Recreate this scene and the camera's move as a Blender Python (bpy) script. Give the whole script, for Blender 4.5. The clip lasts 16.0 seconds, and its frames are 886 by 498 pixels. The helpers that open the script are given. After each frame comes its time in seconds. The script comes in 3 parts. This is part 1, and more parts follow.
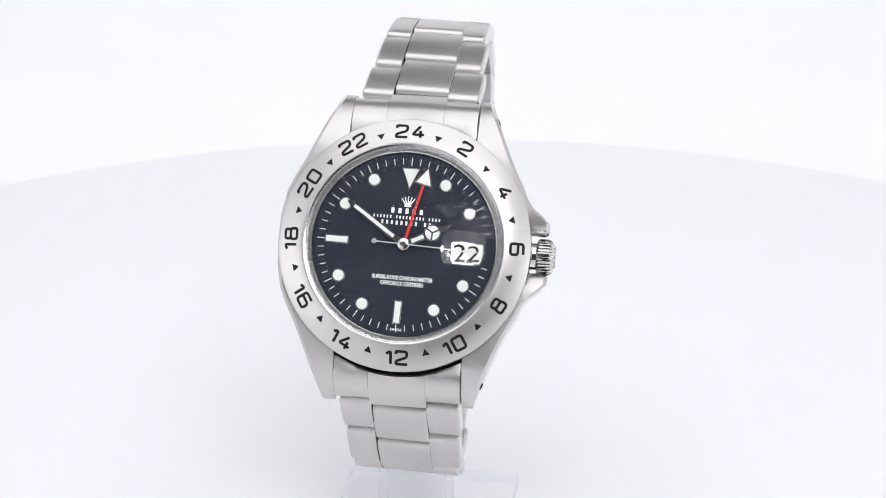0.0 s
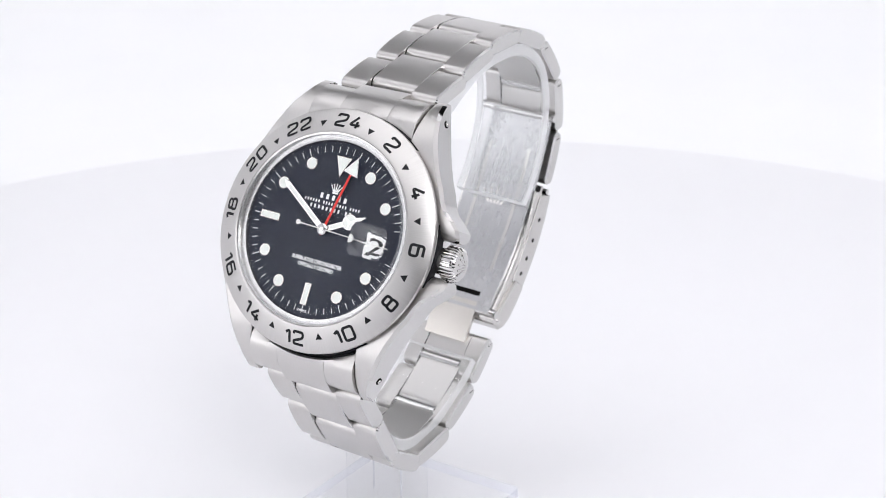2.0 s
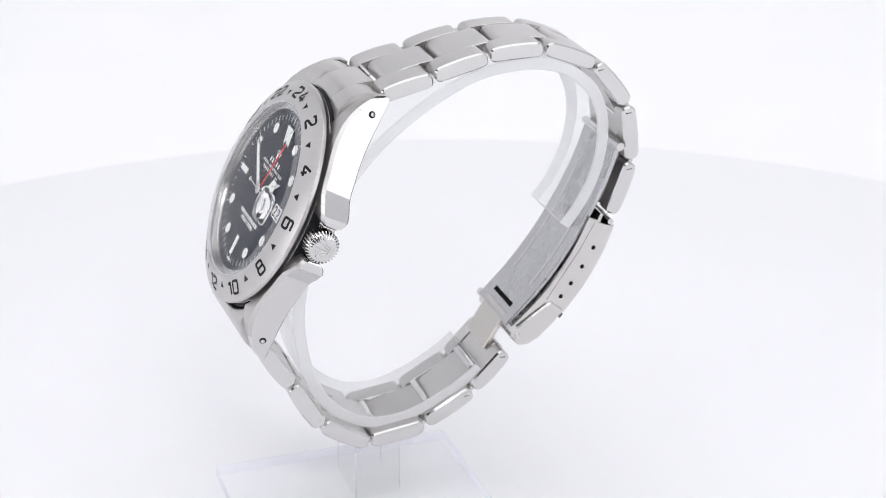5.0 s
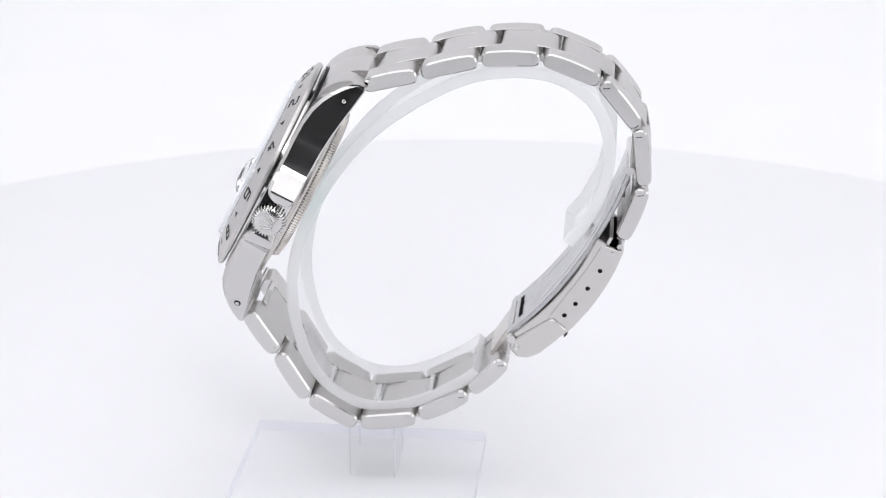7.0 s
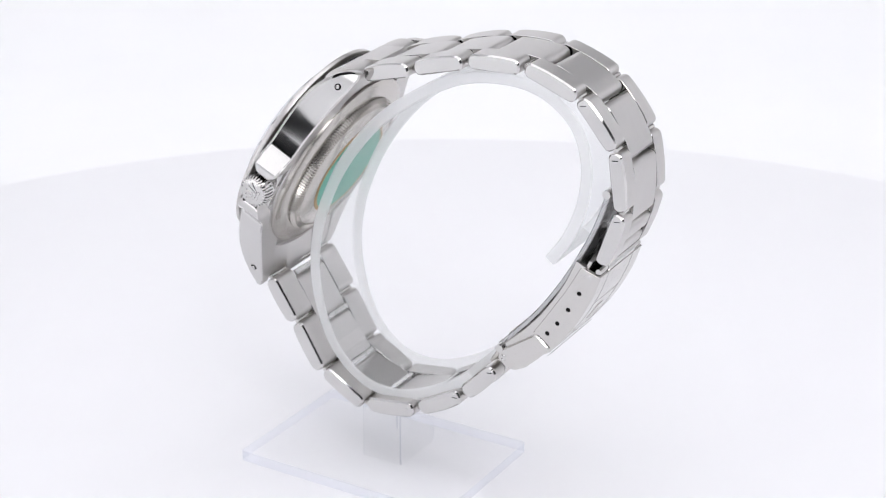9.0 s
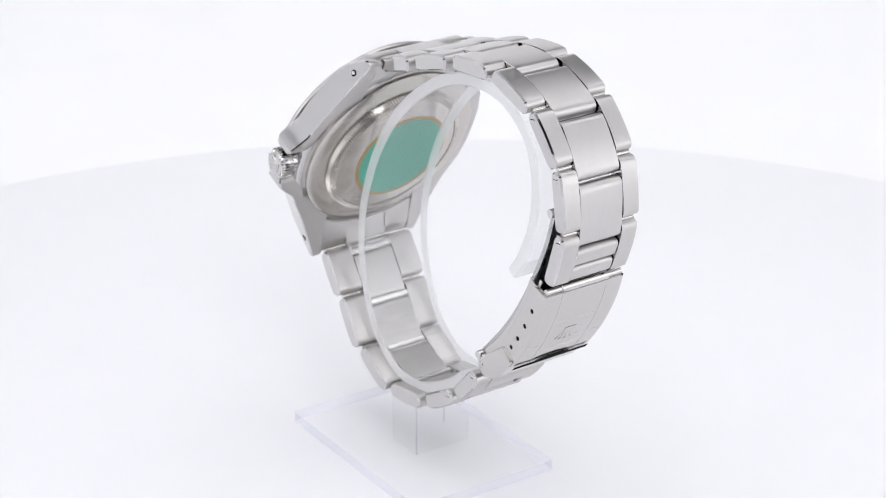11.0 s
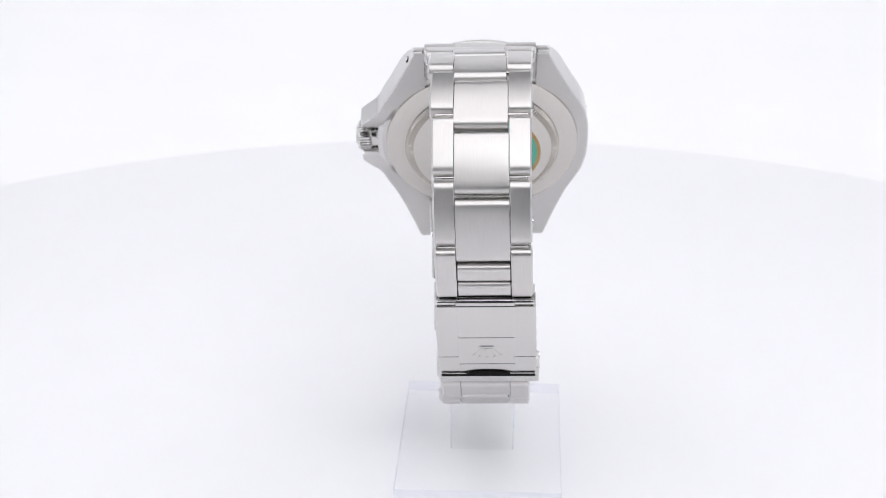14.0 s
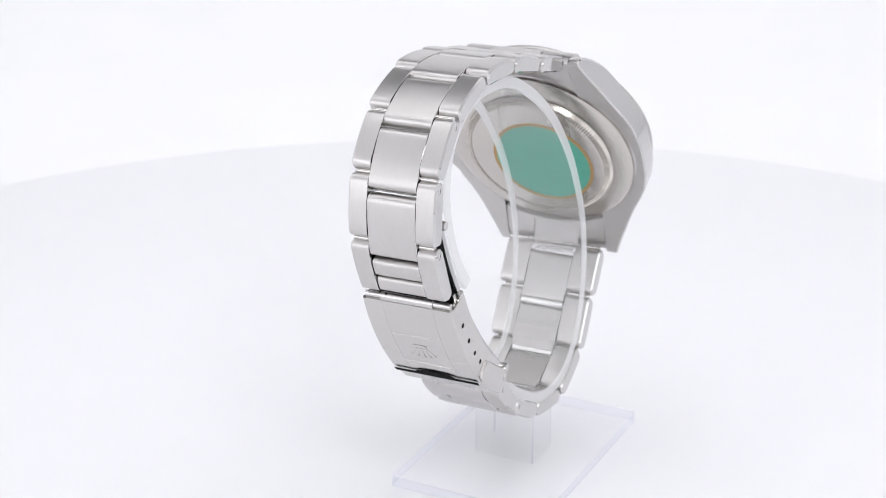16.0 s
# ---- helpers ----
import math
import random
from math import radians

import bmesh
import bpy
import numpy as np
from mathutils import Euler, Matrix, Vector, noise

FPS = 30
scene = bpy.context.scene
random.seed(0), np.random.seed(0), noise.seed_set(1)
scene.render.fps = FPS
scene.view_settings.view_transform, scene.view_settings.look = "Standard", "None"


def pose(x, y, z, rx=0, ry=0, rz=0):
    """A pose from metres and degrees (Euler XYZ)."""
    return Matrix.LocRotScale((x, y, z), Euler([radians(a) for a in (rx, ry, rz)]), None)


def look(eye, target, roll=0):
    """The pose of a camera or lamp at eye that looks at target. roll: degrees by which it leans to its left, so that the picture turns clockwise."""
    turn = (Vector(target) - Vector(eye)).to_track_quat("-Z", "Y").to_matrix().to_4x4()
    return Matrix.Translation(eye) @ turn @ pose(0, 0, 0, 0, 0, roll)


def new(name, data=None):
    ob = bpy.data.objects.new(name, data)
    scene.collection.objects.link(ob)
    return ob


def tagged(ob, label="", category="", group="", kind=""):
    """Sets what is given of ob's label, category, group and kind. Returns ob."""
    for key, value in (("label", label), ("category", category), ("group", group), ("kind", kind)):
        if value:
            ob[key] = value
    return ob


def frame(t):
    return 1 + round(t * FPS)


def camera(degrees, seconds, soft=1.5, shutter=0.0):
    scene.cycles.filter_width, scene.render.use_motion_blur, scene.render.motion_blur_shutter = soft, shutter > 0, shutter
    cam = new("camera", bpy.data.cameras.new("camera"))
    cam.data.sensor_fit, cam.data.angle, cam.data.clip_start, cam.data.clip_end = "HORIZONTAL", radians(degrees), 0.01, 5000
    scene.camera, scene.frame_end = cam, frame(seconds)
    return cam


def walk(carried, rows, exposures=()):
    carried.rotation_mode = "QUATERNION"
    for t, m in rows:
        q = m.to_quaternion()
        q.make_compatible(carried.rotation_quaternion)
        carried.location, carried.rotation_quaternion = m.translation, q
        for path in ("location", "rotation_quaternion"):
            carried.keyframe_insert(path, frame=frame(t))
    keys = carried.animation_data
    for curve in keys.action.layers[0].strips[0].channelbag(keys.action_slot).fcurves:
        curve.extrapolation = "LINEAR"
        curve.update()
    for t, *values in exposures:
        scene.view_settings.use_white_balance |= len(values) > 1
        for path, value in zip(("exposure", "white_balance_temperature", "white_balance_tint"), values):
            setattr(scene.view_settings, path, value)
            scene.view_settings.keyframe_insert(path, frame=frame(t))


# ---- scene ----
# ---- camera: stands still before the turntable ----
MM = 0.001
cam = camera(28.49, 16.0, 0.55)
cam.data.dof.use_dof, cam.data.dof.focus_distance, cam.data.dof.aperture_fstop = True, 0.268, 56.0
CAM = pose(0, -0.29075, 0.1657, 68.18, 0, 0.46)
walk(cam, [(0.0, CAM), (16.0, CAM)])

# the turntable's angle, degrees
TURN = [(0.0, 0.0), (0.5, -5.75), (1.0, -11.8), (1.5, -18.0), (2.0, -24.3), (3.0, -36.84), (4.0, -49.55), (5.0, -62.2),
        (6.0, -74.8), (7.0, -87.25), (8.0, -99.5), (9.0, -112.05), (10.0, -124.65), (11.0, -137.2), (12.0, -149.5),
        (13.0, -161.7), (14.0, -173.8), (15.0, -186.05), (16.0, -198.2)]

# the watch's own axes (3 o'clock, 12 o'clock, out of the dial) on the table at the start
WATCH = Matrix(((0.98877, 0.09273, -0.11723, -0.0080147),
                (-0.14686, 0.45667, -0.87743, -0.034648),
                (-0.02783, 0.88479, 0.46516, 0.06400),
                (0, 0, 0, 1)))

# ---- light: unseen panel in the white tent's roof; all other lamps are added fill ----
world = bpy.data.worlds.new("world")
scene.world = world
world.use_nodes = True
world.node_tree.nodes["Background"].inputs[0].default_value = (0.9, 0.93, 1.0, 1)
world.node_tree.nodes["Background"].inputs[1].default_value = 0.05


def area(name, eye, target, sx, sy, watts, colour):
    d = bpy.data.lights.new(name, "AREA")
    d.shape, d.size, d.size_y, d.energy, d.color = "RECTANGLE", sx, sy, watts, colour
    ob = new(name, d)
    ob.matrix_world = look(eye, target)
    return ob


area("roof_light", (0, -0.19, 0.68), (0, -0.1899, 0), 0.90, 0.80, 1.95, (1.0, 0.985, 1.0))
# side pair added out of view to thin the shadow below the watch
area("side_fill", (-0.55, -0.37, 0.20), (0, -0.37, 0.1999), 0.46, 0.36, 0.50, (0.99, 0.985, 1.0))
area("side_fill", (0.55, -0.37, 0.20), (0, -0.37, 0.1999), 0.46, 0.36, 0.50, (0.99, 0.985, 1.0))
# strip added unseen to brighten the backdrop, turned away from the watch
area("backdrop_fill", (0, 0.16, 0.60), (0, 0.66, 0.45), 0.90, 0.14, 1.85, (1.0, 0.993, 0.998))
# two unseen lamps added to lift the room's reflection and the dial
area("room_fill", (0, -1.0, 1.55), (0, -1.0001, 0), 1.2, 1.0, 13.0, (0.93, 0.96, 1.0))
area("front_fill", (0.4, -1.2, 1.1), (0, 0, 0.06), 0.6, 0.4, 6.2, (0.985, 0.975, 1.0))
scene.view_settings.exposure = 0.14


# ---- materials ----
def material(name):
    m = bpy.data.materials.new(name)
    m.use_nodes = True
    return m, m.node_tree.nodes, m.node_tree.links, m.node_tree.nodes["Principled BSDF"]


def steel(name, colour, rough, stretch=(1, 1, 1), bump=0.0, spread=0.08, scale=1.0, polar=False, tone=0.03):
    """Stainless steel; stretch: how the brushed lines run, polar: they run outwards from the axis."""
    m, n, l, p = material(name)
    p.inputs["Metallic"].default_value = 1
    co = n.new("ShaderNodeTexCoord")
    src = co.outputs["Object"]
    if polar:
        sep, ang, com, mul = n.new("ShaderNodeSeparateXYZ"), n.new("ShaderNodeMath"), n.new("ShaderNodeCombineXYZ"), n.new("ShaderNodeMath")
        ang.operation, mul.operation, mul.inputs[1].default_value = "ARCTAN2", "MULTIPLY", 0.02
        l.new(src, sep.inputs[0])
        l.new(sep.outputs[1], ang.inputs[0])
        l.new(sep.outputs[0], ang.inputs[1])
        l.new(ang.outputs[0], mul.inputs[0])
        l.new(mul.outputs[0], com.inputs[0])
        l.new(sep.outputs[2], com.inputs[2])
        src = com.outputs[0]
    mp = n.new("ShaderNodeMapping")
    mp.inputs["Scale"].default_value = stretch
    l.new(src, mp.inputs[0])
    fine, wide = n.new("ShaderNodeTexNoise"), n.new("ShaderNodeTexNoise")
    fine.inputs["Scale"].default_value, fine.inputs["Detail"].default_value = 6000 * scale, 3
    wide.inputs["Scale"].default_value, wide.inputs["Detail"].default_value = 260, 4
    l.new(mp.outputs[0], fine.inputs[0])
    l.new(co.outputs["Object"], wide.inputs[0])
    add = n.new("ShaderNodeMath")
    l.new(fine.outputs[0], add.inputs[0])
    l.new(wide.outputs[0], add.inputs[1])
    rr = n.new("ShaderNodeMapRange")
    rr.inputs[1].default_value, rr.inputs[2].default_value = 0.6, 1.4
    rr.inputs[3].default_value, rr.inputs[4].default_value = rough - spread, rough + spread
    l.new(add.outputs[0], rr.inputs[0])
    l.new(rr.outputs[0], p.inputs["Roughness"])
    cr = n.new("ShaderNodeMapRange")
    cr.inputs[1].default_value, cr.inputs[2].default_value, cr.inputs[3].default_value, cr.inputs[4].default_value = 0.3, 0.7, 1 - tone, 1 + tone
    l.new(fine.outputs[0], cr.inputs[0])
    mix = n.new("ShaderNodeVectorMath")
    mix.operation = "SCALE"
    mix.inputs[0].default_value = colour
    l.new(cr.outputs[0], mix.inputs["Scale"])
    l.new(mix.outputs[0], p.inputs["Base Color"])
    if bump:
        b = n.new("ShaderNodeBump")
        b.inputs["Strength"].default_value, b.inputs["Distance"].default_value = bump, 0.00002
        l.new(fine.outputs[0], b.inputs["Height"])
        l.new(b.outputs[0], p.inputs["Normal"])
    return m


def plain(name, colour, rough, metal=0.0, wear=0.06, scale=900, coat=0.0):
    m, n, l, p = material(name)
    no, mr, sc = n.new("ShaderNodeTexNoise"), n.new("ShaderNodeMapRange"), n.new("ShaderNodeVectorMath")
    co = n.new("ShaderNodeTexCoord")
    l.new(co.outputs["Object"], no.inputs[0])
    no.inputs["Scale"].default_value, no.inputs["Detail"].default_value = scale, 5
    mr.inputs[3].default_value, mr.inputs[4].default_value = 1 - wear, 1 + wear
    sc.operation = "SCALE"
    sc.inputs[0].default_value = colour
    l.new(no.outputs[0], mr.inputs[0])
    l.new(mr.outputs[0], sc.inputs["Scale"])
    l.new(sc.outputs[0], p.inputs["Base Color"])
    r2 = n.new("ShaderNodeMapRange")
    r2.inputs[3].default_value, r2.inputs[4].default_value = rough * 0.85, min(1, rough * 1.15)
    l.new(no.outputs[0], r2.inputs[0])
    l.new(r2.outputs[0], p.inputs["Roughness"])
    p.inputs["Metallic"].default_value = metal
    p.inputs["Coat Weight"].default_value = coat
    return m


def clear(name, colour, ior, rough=0.0):
    m, n, l, p = material(name)
    p.inputs["Base Color"].default_value = (*colour, 1)
    p.inputs["Transmission Weight"].default_value, p.inputs["IOR"].default_value, p.inputs["Roughness"].default_value = 1, ior, rough
    return m


def sheet(name, colour, milk, gain=0.18, base_gloss=0.008):
    """Clear acrylic sheet: straight-through light, a gloss by the angle, and some milkiness on sawn edges."""
    m, n, l, p = material(name)
    out = n["Material Output"]
    clear_part, gloss, facing, mix = n.new("ShaderNodeBsdfTransparent"), n.new("ShaderNodeBsdfGlossy"), n.new("ShaderNodeLayerWeight"), n.new("ShaderNodeMixShader")
    power, fres = n.new("ShaderNodeMath"), n.new("ShaderNodeMath")
    clear_part.inputs[0].default_value = (*colour, 1)
    gloss.inputs["Roughness"].default_value = 0.03
    power.operation, power.inputs[1].default_value = "POWER", 5
    fres.operation, fres.inputs[1].default_value, fres.inputs[2].default_value = "MULTIPLY_ADD", gain, base_gloss
    l.new(facing.outputs["Facing"], power.inputs[0])
    l.new(power.outputs[0], fres.inputs[0])
    base = clear_part.outputs[0]
    if milk:
        thin, body, blend = n.new("ShaderNodeBsdfTranslucent"), n.new("ShaderNodeMixShader"), n.new("ShaderNodeMixShader")
        thin.inputs[0].default_value = (*colour, 1)
        p.inputs["Base Color"].default_value, p.inputs["Roughness"].default_value = (*colour, 1), 0.4
        body.inputs[0].default_value, blend.inputs[0].default_value = 0.5, milk
        l.new(p.outputs[0], body.inputs[1])
        l.new(thin.outputs[0], body.inputs[2])
        l.new(base, blend.inputs[1])
        l.new(body.outputs[0], blend.inputs[2])
        base = blend.outputs[0]
    l.new(fres.outputs[0], mix.inputs[0])
    l.new(base, mix.inputs[1])
    l.new(gloss.outputs[0], mix.inputs[2])
    l.new(mix.outputs[0], out.inputs[0])
    return m


STEEL = (0.585, 0.569, 0.557)
BRUSHED = steel("brushed_steel", STEEL, 0.34, (1, 0.02, 1), 0.12, 0.05, 1.7, tone=0.03)
SUNRAY = steel("sunray_steel", STEEL, 0.36, (1, 1, 0.02), 0.4, 0.08, 1.6, polar=True, tone=0.07)
POLISHED = steel("polished_steel", (0.61, 0.602, 0.592), 0.07, (1, 1, 1), 0, 0.025)
SATIN = steel("satin_steel", (0.60, 0.587, 0.57), 0.2, (1, 1, 1), 0.05, 0.05)
BACK = steel("case_back_steel", (0.58, 0.553, 0.52), 0.24, (1, 1, 1), 0.04, 0.06)
BLADE = steel("blade_steel", (0.50, 0.50, 0.51), 0.27, (1, 0.05, 1), 0.02, 0.02, tone=0.01)
POINTER = steel("pointer_steel", (0.74, 0.73, 0.71), 0.33, (1, 1, 1), 0, 0.04)
BLACK_PLASTIC = plain("black_plastic", (0.012, 0.012, 0.013), 0.45)
DIAL = plain("black_dial", (0.015, 0.0185, 0.032), 0.42, 0, 0.03, 2500, 0.0)
DIAL.node_tree.nodes["Principled BSDF"].inputs["Specular IOR Level"].default_value = 0.3
for link in list(DIAL.node_tree.links):
    if link.to_socket.name == "Roughness":
        DIAL.node_tree.links.remove(link)
DIAL.node_tree.nodes["Principled BSDF"].inputs["Roughness"].default_value = 0.45
LUME = plain("lume", (0.80, 0.82, 0.78), 0.5)
WHITE_INK = plain("white_ink", (0.92, 0.92, 0.92), 0.45)
# black of the print and engraving, also painted in as the bezel slit's shade
BLACK_INK_AND_SHADE = plain("black_fill_and_shade", (0.01, 0.01, 0.012), 0.5)
BLACK_INK_AND_SHADE.node_tree.nodes["Principled BSDF"].inputs["Specular IOR Level"].default_value = 0.2
# near-black for solid discs and strips that imitate the shade inside openings
HOLE_SHADE = plain("hole_shade", (0.006, 0.006, 0.006), 0.9)
HOLE_SHADE.node_tree.nodes["Principled BSDF"].inputs["Specular IOR Level"].default_value = 0.1
RED = plain("red_paint", (0.72, 0.03, 0.02), 0.35)
DATE_WHITE = plain("date_white", (0.82, 0.82, 0.80), 0.5)
GREEN = plain("green_sticker", (0.095, 0.40, 0.30), 0.35, 0.0, 0.18, 500)
GOLD = plain("gold_rim", (0.45, 0.30, 0.14), 0.38, 0.6, 0.2, 700)
SAPPHIRE = clear("sapphire", (1, 1, 1), 1.5)
CRYSTAL = sheet("sapphire_sheet", (0.995, 0.998, 1.0), 0.0, 0.45, 0.004)
GROUND = sheet("ground_crystal_edge", (0.97, 0.98, 1.0), 0.22)
ACRYLIC = sheet("acrylic", (0.998, 0.999, 1.0), 0.02)
RING_FACE = sheet("acrylic_ring_face", (0.995, 0.998, 1.0), 0.1)
ACRYLIC_EDGE = sheet("acrylic_edge", (0.99, 0.995, 1.0), 0.75)
FOOT_EDGE = sheet("acrylic_sawn_edge", (0.945, 0.957, 1.0), 0.2)
TABLE_WHITE = plain("table_white", (0.870, 0.869, 0.893), 0.55, 0, 0.012, 60)
CLOTH_WHITE = plain("cloth_white", (0.90, 0.903, 0.92), 0.9, 0, 0.015, 25)
ROOM_GREY = plain("room_grey", (0.13, 0.13, 0.135), 0.8, 0, 0.1, 4)


# ---- mesh helpers: millimetres in, metres out ----
def mesh_of(bm, name, mats, sharp=32, scale=MM):
    me = bpy.data.meshes.new(name)
    bmesh.ops.recalc_face_normals(bm, faces=bm.faces)
    bmesh.ops.scale(bm, vec=(scale, scale, scale), verts=bm.verts)
    bm.to_mesh(me)
    bm.free()
    for m in mats if isinstance(mats, (list, tuple)) else [mats]:
        me.materials.append(m)
    me.polygons.foreach_set("use_smooth", [True] * len(me.polygons))
    me.set_sharp_from_angle(angle=radians(sharp))
    return me


HEAD = Matrix.Identity(4)
watch = tagged(new("wristwatch"), "stainless steel wristwatch with black dial on a clear stand", "wristwatch")


def part(name, bm, mats, parent, label="", m=None, sharp=32):
    ob = new(name, mesh_of(bm, name, mats, sharp) if isinstance(bm, bmesh.types.BMesh) else bm)
    ob.parent = parent
    m = Matrix.Identity(4) if m is None else m
    ob.matrix_basis = HEAD @ m if parent is watch else m
    if label:
        ob["label"] = label
    return ob


def at(x, y, z, rx=0, ry=0, rz=0):
    return pose(x * MM, y * MM, z * MM, rx, ry, rz)


def loft(bm, rings, caps=True, closed=False):
    """Joins rings of equal count, each a closed loop."""
    vs = [[bm.verts.new(p) for p in r] for r in rings]
    k = len(rings[0])
    pairs = list(zip(vs, vs[1:])) + ([(vs[-1], vs[0])] if closed else [])
    for a, b in pairs:
        for i in range(k):
            bm.faces.new((a[i], a[(i + 1) % k], b[(i + 1) % k], b[i]))
    if caps and not closed:
        bm.faces.new(vs[0][::-1])
        bm.faces.new(vs[-1])
    return bm


def lathe(profile, seg=128, closed=True, bm=None):
    """Turns a profile of (radius, height) about z."""
    bm = bm or bmesh.new()
    rings = [[(r * math.cos(2 * math.pi * i / seg), r * math.sin(2 * math.pi * i / seg), z) for r, z in profile] for i in range(seg)]
    vs = [[bm.verts.new(p) for p in r] for r in rings]
    k = len(profile)
    for a in range(seg):
        b = (a + 1) % seg
        for i in range(k if closed else k - 1):
            j = (i + 1) % k
            bm.faces.new((vs[a][i], vs[b][i], vs[b][j], vs[a][j]))
    bmesh.ops.remove_doubles(bm, verts=bm.verts, dist=1e-5)
    return bm


def inset_loop(loop, d):
    """Moves a closed 2D loop inwards by d."""
    area2 = sum(a[0] * b[1] - b[0] * a[1] for a, b in zip(loop, loop[1:] + loop[:1]))
    s, out, k = (1 if area2 > 0 else -1), [], len(loop)
    for i in range(k):
        a, b, c = Vector(loop[i - 1]), Vector(loop[i]), Vector(loop[(i + 1) % k])
        e, f = (b - a).normalized(), (c - b).normalized()
        n = Vector((-(e.y + f.y), e.x + f.x))
        n = n.normalized() if n.length > 1e-9 else Vector((-e.y, e.x))
        out.append(tuple(b + n * (s * d / max(0.5, n.dot(Vector((-e.y, e.x)))))))
    return out


def prism(loop, x0, x1, edge=0.2, bm=None, far=None):
    """A (y, z) outline drawn out along x, with softened ends; far: how much at x1, if different."""
    bm = bm or bmesh.new()
    far = edge if far is None else far
    small, small_far = inset_loop(loop, edge), inset_loop(loop, far)
    rings = [[(x, *p) for p in lp] for x, lp in ((x0, small), (x0 + edge, loop), (x1 - far, loop), (x1, small_far))]
    return loft(bm, rings)


def slab(loop, z0, z1, edge=0.1, bm=None):
    """An (x, y) outline drawn up along z, its top edge softened."""
    bm = bm or bmesh.new()
    small = inset_loop(loop, edge)
    return loft(bm, [[(*p, z) for p in lp] for z, lp in ((z0, loop), (z1 - edge, loop), (z1, small))])


def rounded(points, r, seg=4):
    """Rounds the corners of a closed 2D outline."""
    out, k = [], len(points)
    for i in range(k):
        a, b, c = Vector(points[i - 1]), Vector(points[i]), Vector(points[(i + 1) % k])
        d = min(r, 0.49 * (a - b).length, 0.49 * (c - b).length)
        p, q = b + (a - b).normalized() * d, b + (c - b).normalized() * d
        out += [tuple((1 - t) ** 2 * p + 2 * t * (1 - t) * b + t * t * q) for t in (j / seg for j in range(seg + 1))]
    return out


def circle(r, n=24, cx=0, cy=0):
    return [(cx + r * math.cos(2 * math.pi * i / n), cy + r * math.sin(2 * math.pi * i / n)) for i in range(n)]


def letters(text, height, stretch=1.0, depth=0.02, bold=0.0):
    """Flat raised lettering centred on the origin, in millimetres, as a bmesh."""
    cu = bpy.data.curves.new("lettering", "FONT")
    cu.body, cu.size, cu.align_x, cu.align_y, cu.extrude, cu.offset = text, height / 0.72, "CENTER", "CENTER", depth, bold
    cu.resolution_u = 4
    ob = bpy.data.objects.new("lettering", cu)
    me = bpy.data.meshes.new_from_object(ob)
    bm = bmesh.new()
    bm.from_mesh(me)
    lo = [min(v.co[i] for v in bm.verts) for i in (0, 1)]
    hi = [max(v.co[i] for v in bm.verts) for i in (0, 1)]
    k = height / (hi[1] - lo[1])
    for v in bm.verts:
        v.co = ((v.co.x - (lo[0] + hi[0]) / 2) * stretch * k, (v.co.y - (lo[1] + hi[1]) / 2) * k, v.co.z)
    bpy.data.objects.remove(ob)
    bpy.data.curves.remove(cu)
    bpy.data.meshes.remove(me)
    return bm


def join(bm, other):
    me = bpy.data.meshes.new("joined")
    other.to_mesh(me)
    other.free()
    bm.from_mesh(me)
    bpy.data.meshes.remove(me)
    return bm


def ribbon(path, thick, x0, x1, edge=0.15, bm=None):
    """A bent strip of even thickness along a (y, z) path."""
    a, b = [], []
    for i, p in enumerate(path):
        d = (Vector(path[min(i + 1, len(path) - 1)]) - Vector(path[max(i - 1, 0)])).normalized()
        n = Vector((-d.y, d.x)) * thick / 2
        a.append(tuple(Vector(p) + n))
        b.append(tuple(Vector(p) - n))
    bm = bm or bmesh.new()
    rings = []
    for p, q in zip(a, b):
        m, u = (Vector(p) + Vector(q)) / 2, (Vector(p) - Vector(q)).normalized() * edge
        p, q = Vector(p), Vector(q)
        rings.append([(x0, *(p - u)), (x0 + edge, *p), (x1 - edge, *p), (x1, *(p - u)), (x1, *(q + u)), (x1 - edge, *q), (x0 + edge, *q), (x0, *(q + u))])
    return loft(bm, rings)


def smooth_path(pts, n=8):
    out = []
    for i in range(len(pts) - 1):
        p0, p1, p2, p3 = (Vector(pts[max(0, min(len(pts) - 1, j))]) for j in (i - 1, i, i + 1, i + 2))
        for k in range(n):
            t = k / n
            out.append(tuple(0.5 * (2 * p1 + (p2 - p0) * t + (2 * p0 - 5 * p1 + 4 * p2 - p3) * t * t + (3 * p1 - p0 - 3 * p2 + p3) * t ** 3)))
    return out + [tuple(pts[-1])]


# ---- the setting ----
def box_wall(name, x0, x1, y0, y1, z0, z1, mat):
    bm = bmesh.new()
    loft(bm, [[(x0, y0, z), (x1, y0, z), (x1, y1, z), (x0, y1, z)] for z in (z0, z1)])
    ob = new(name, mesh_of(bm, name, mat, 30, 1.0))
    return tagged(ob, kind="structure")


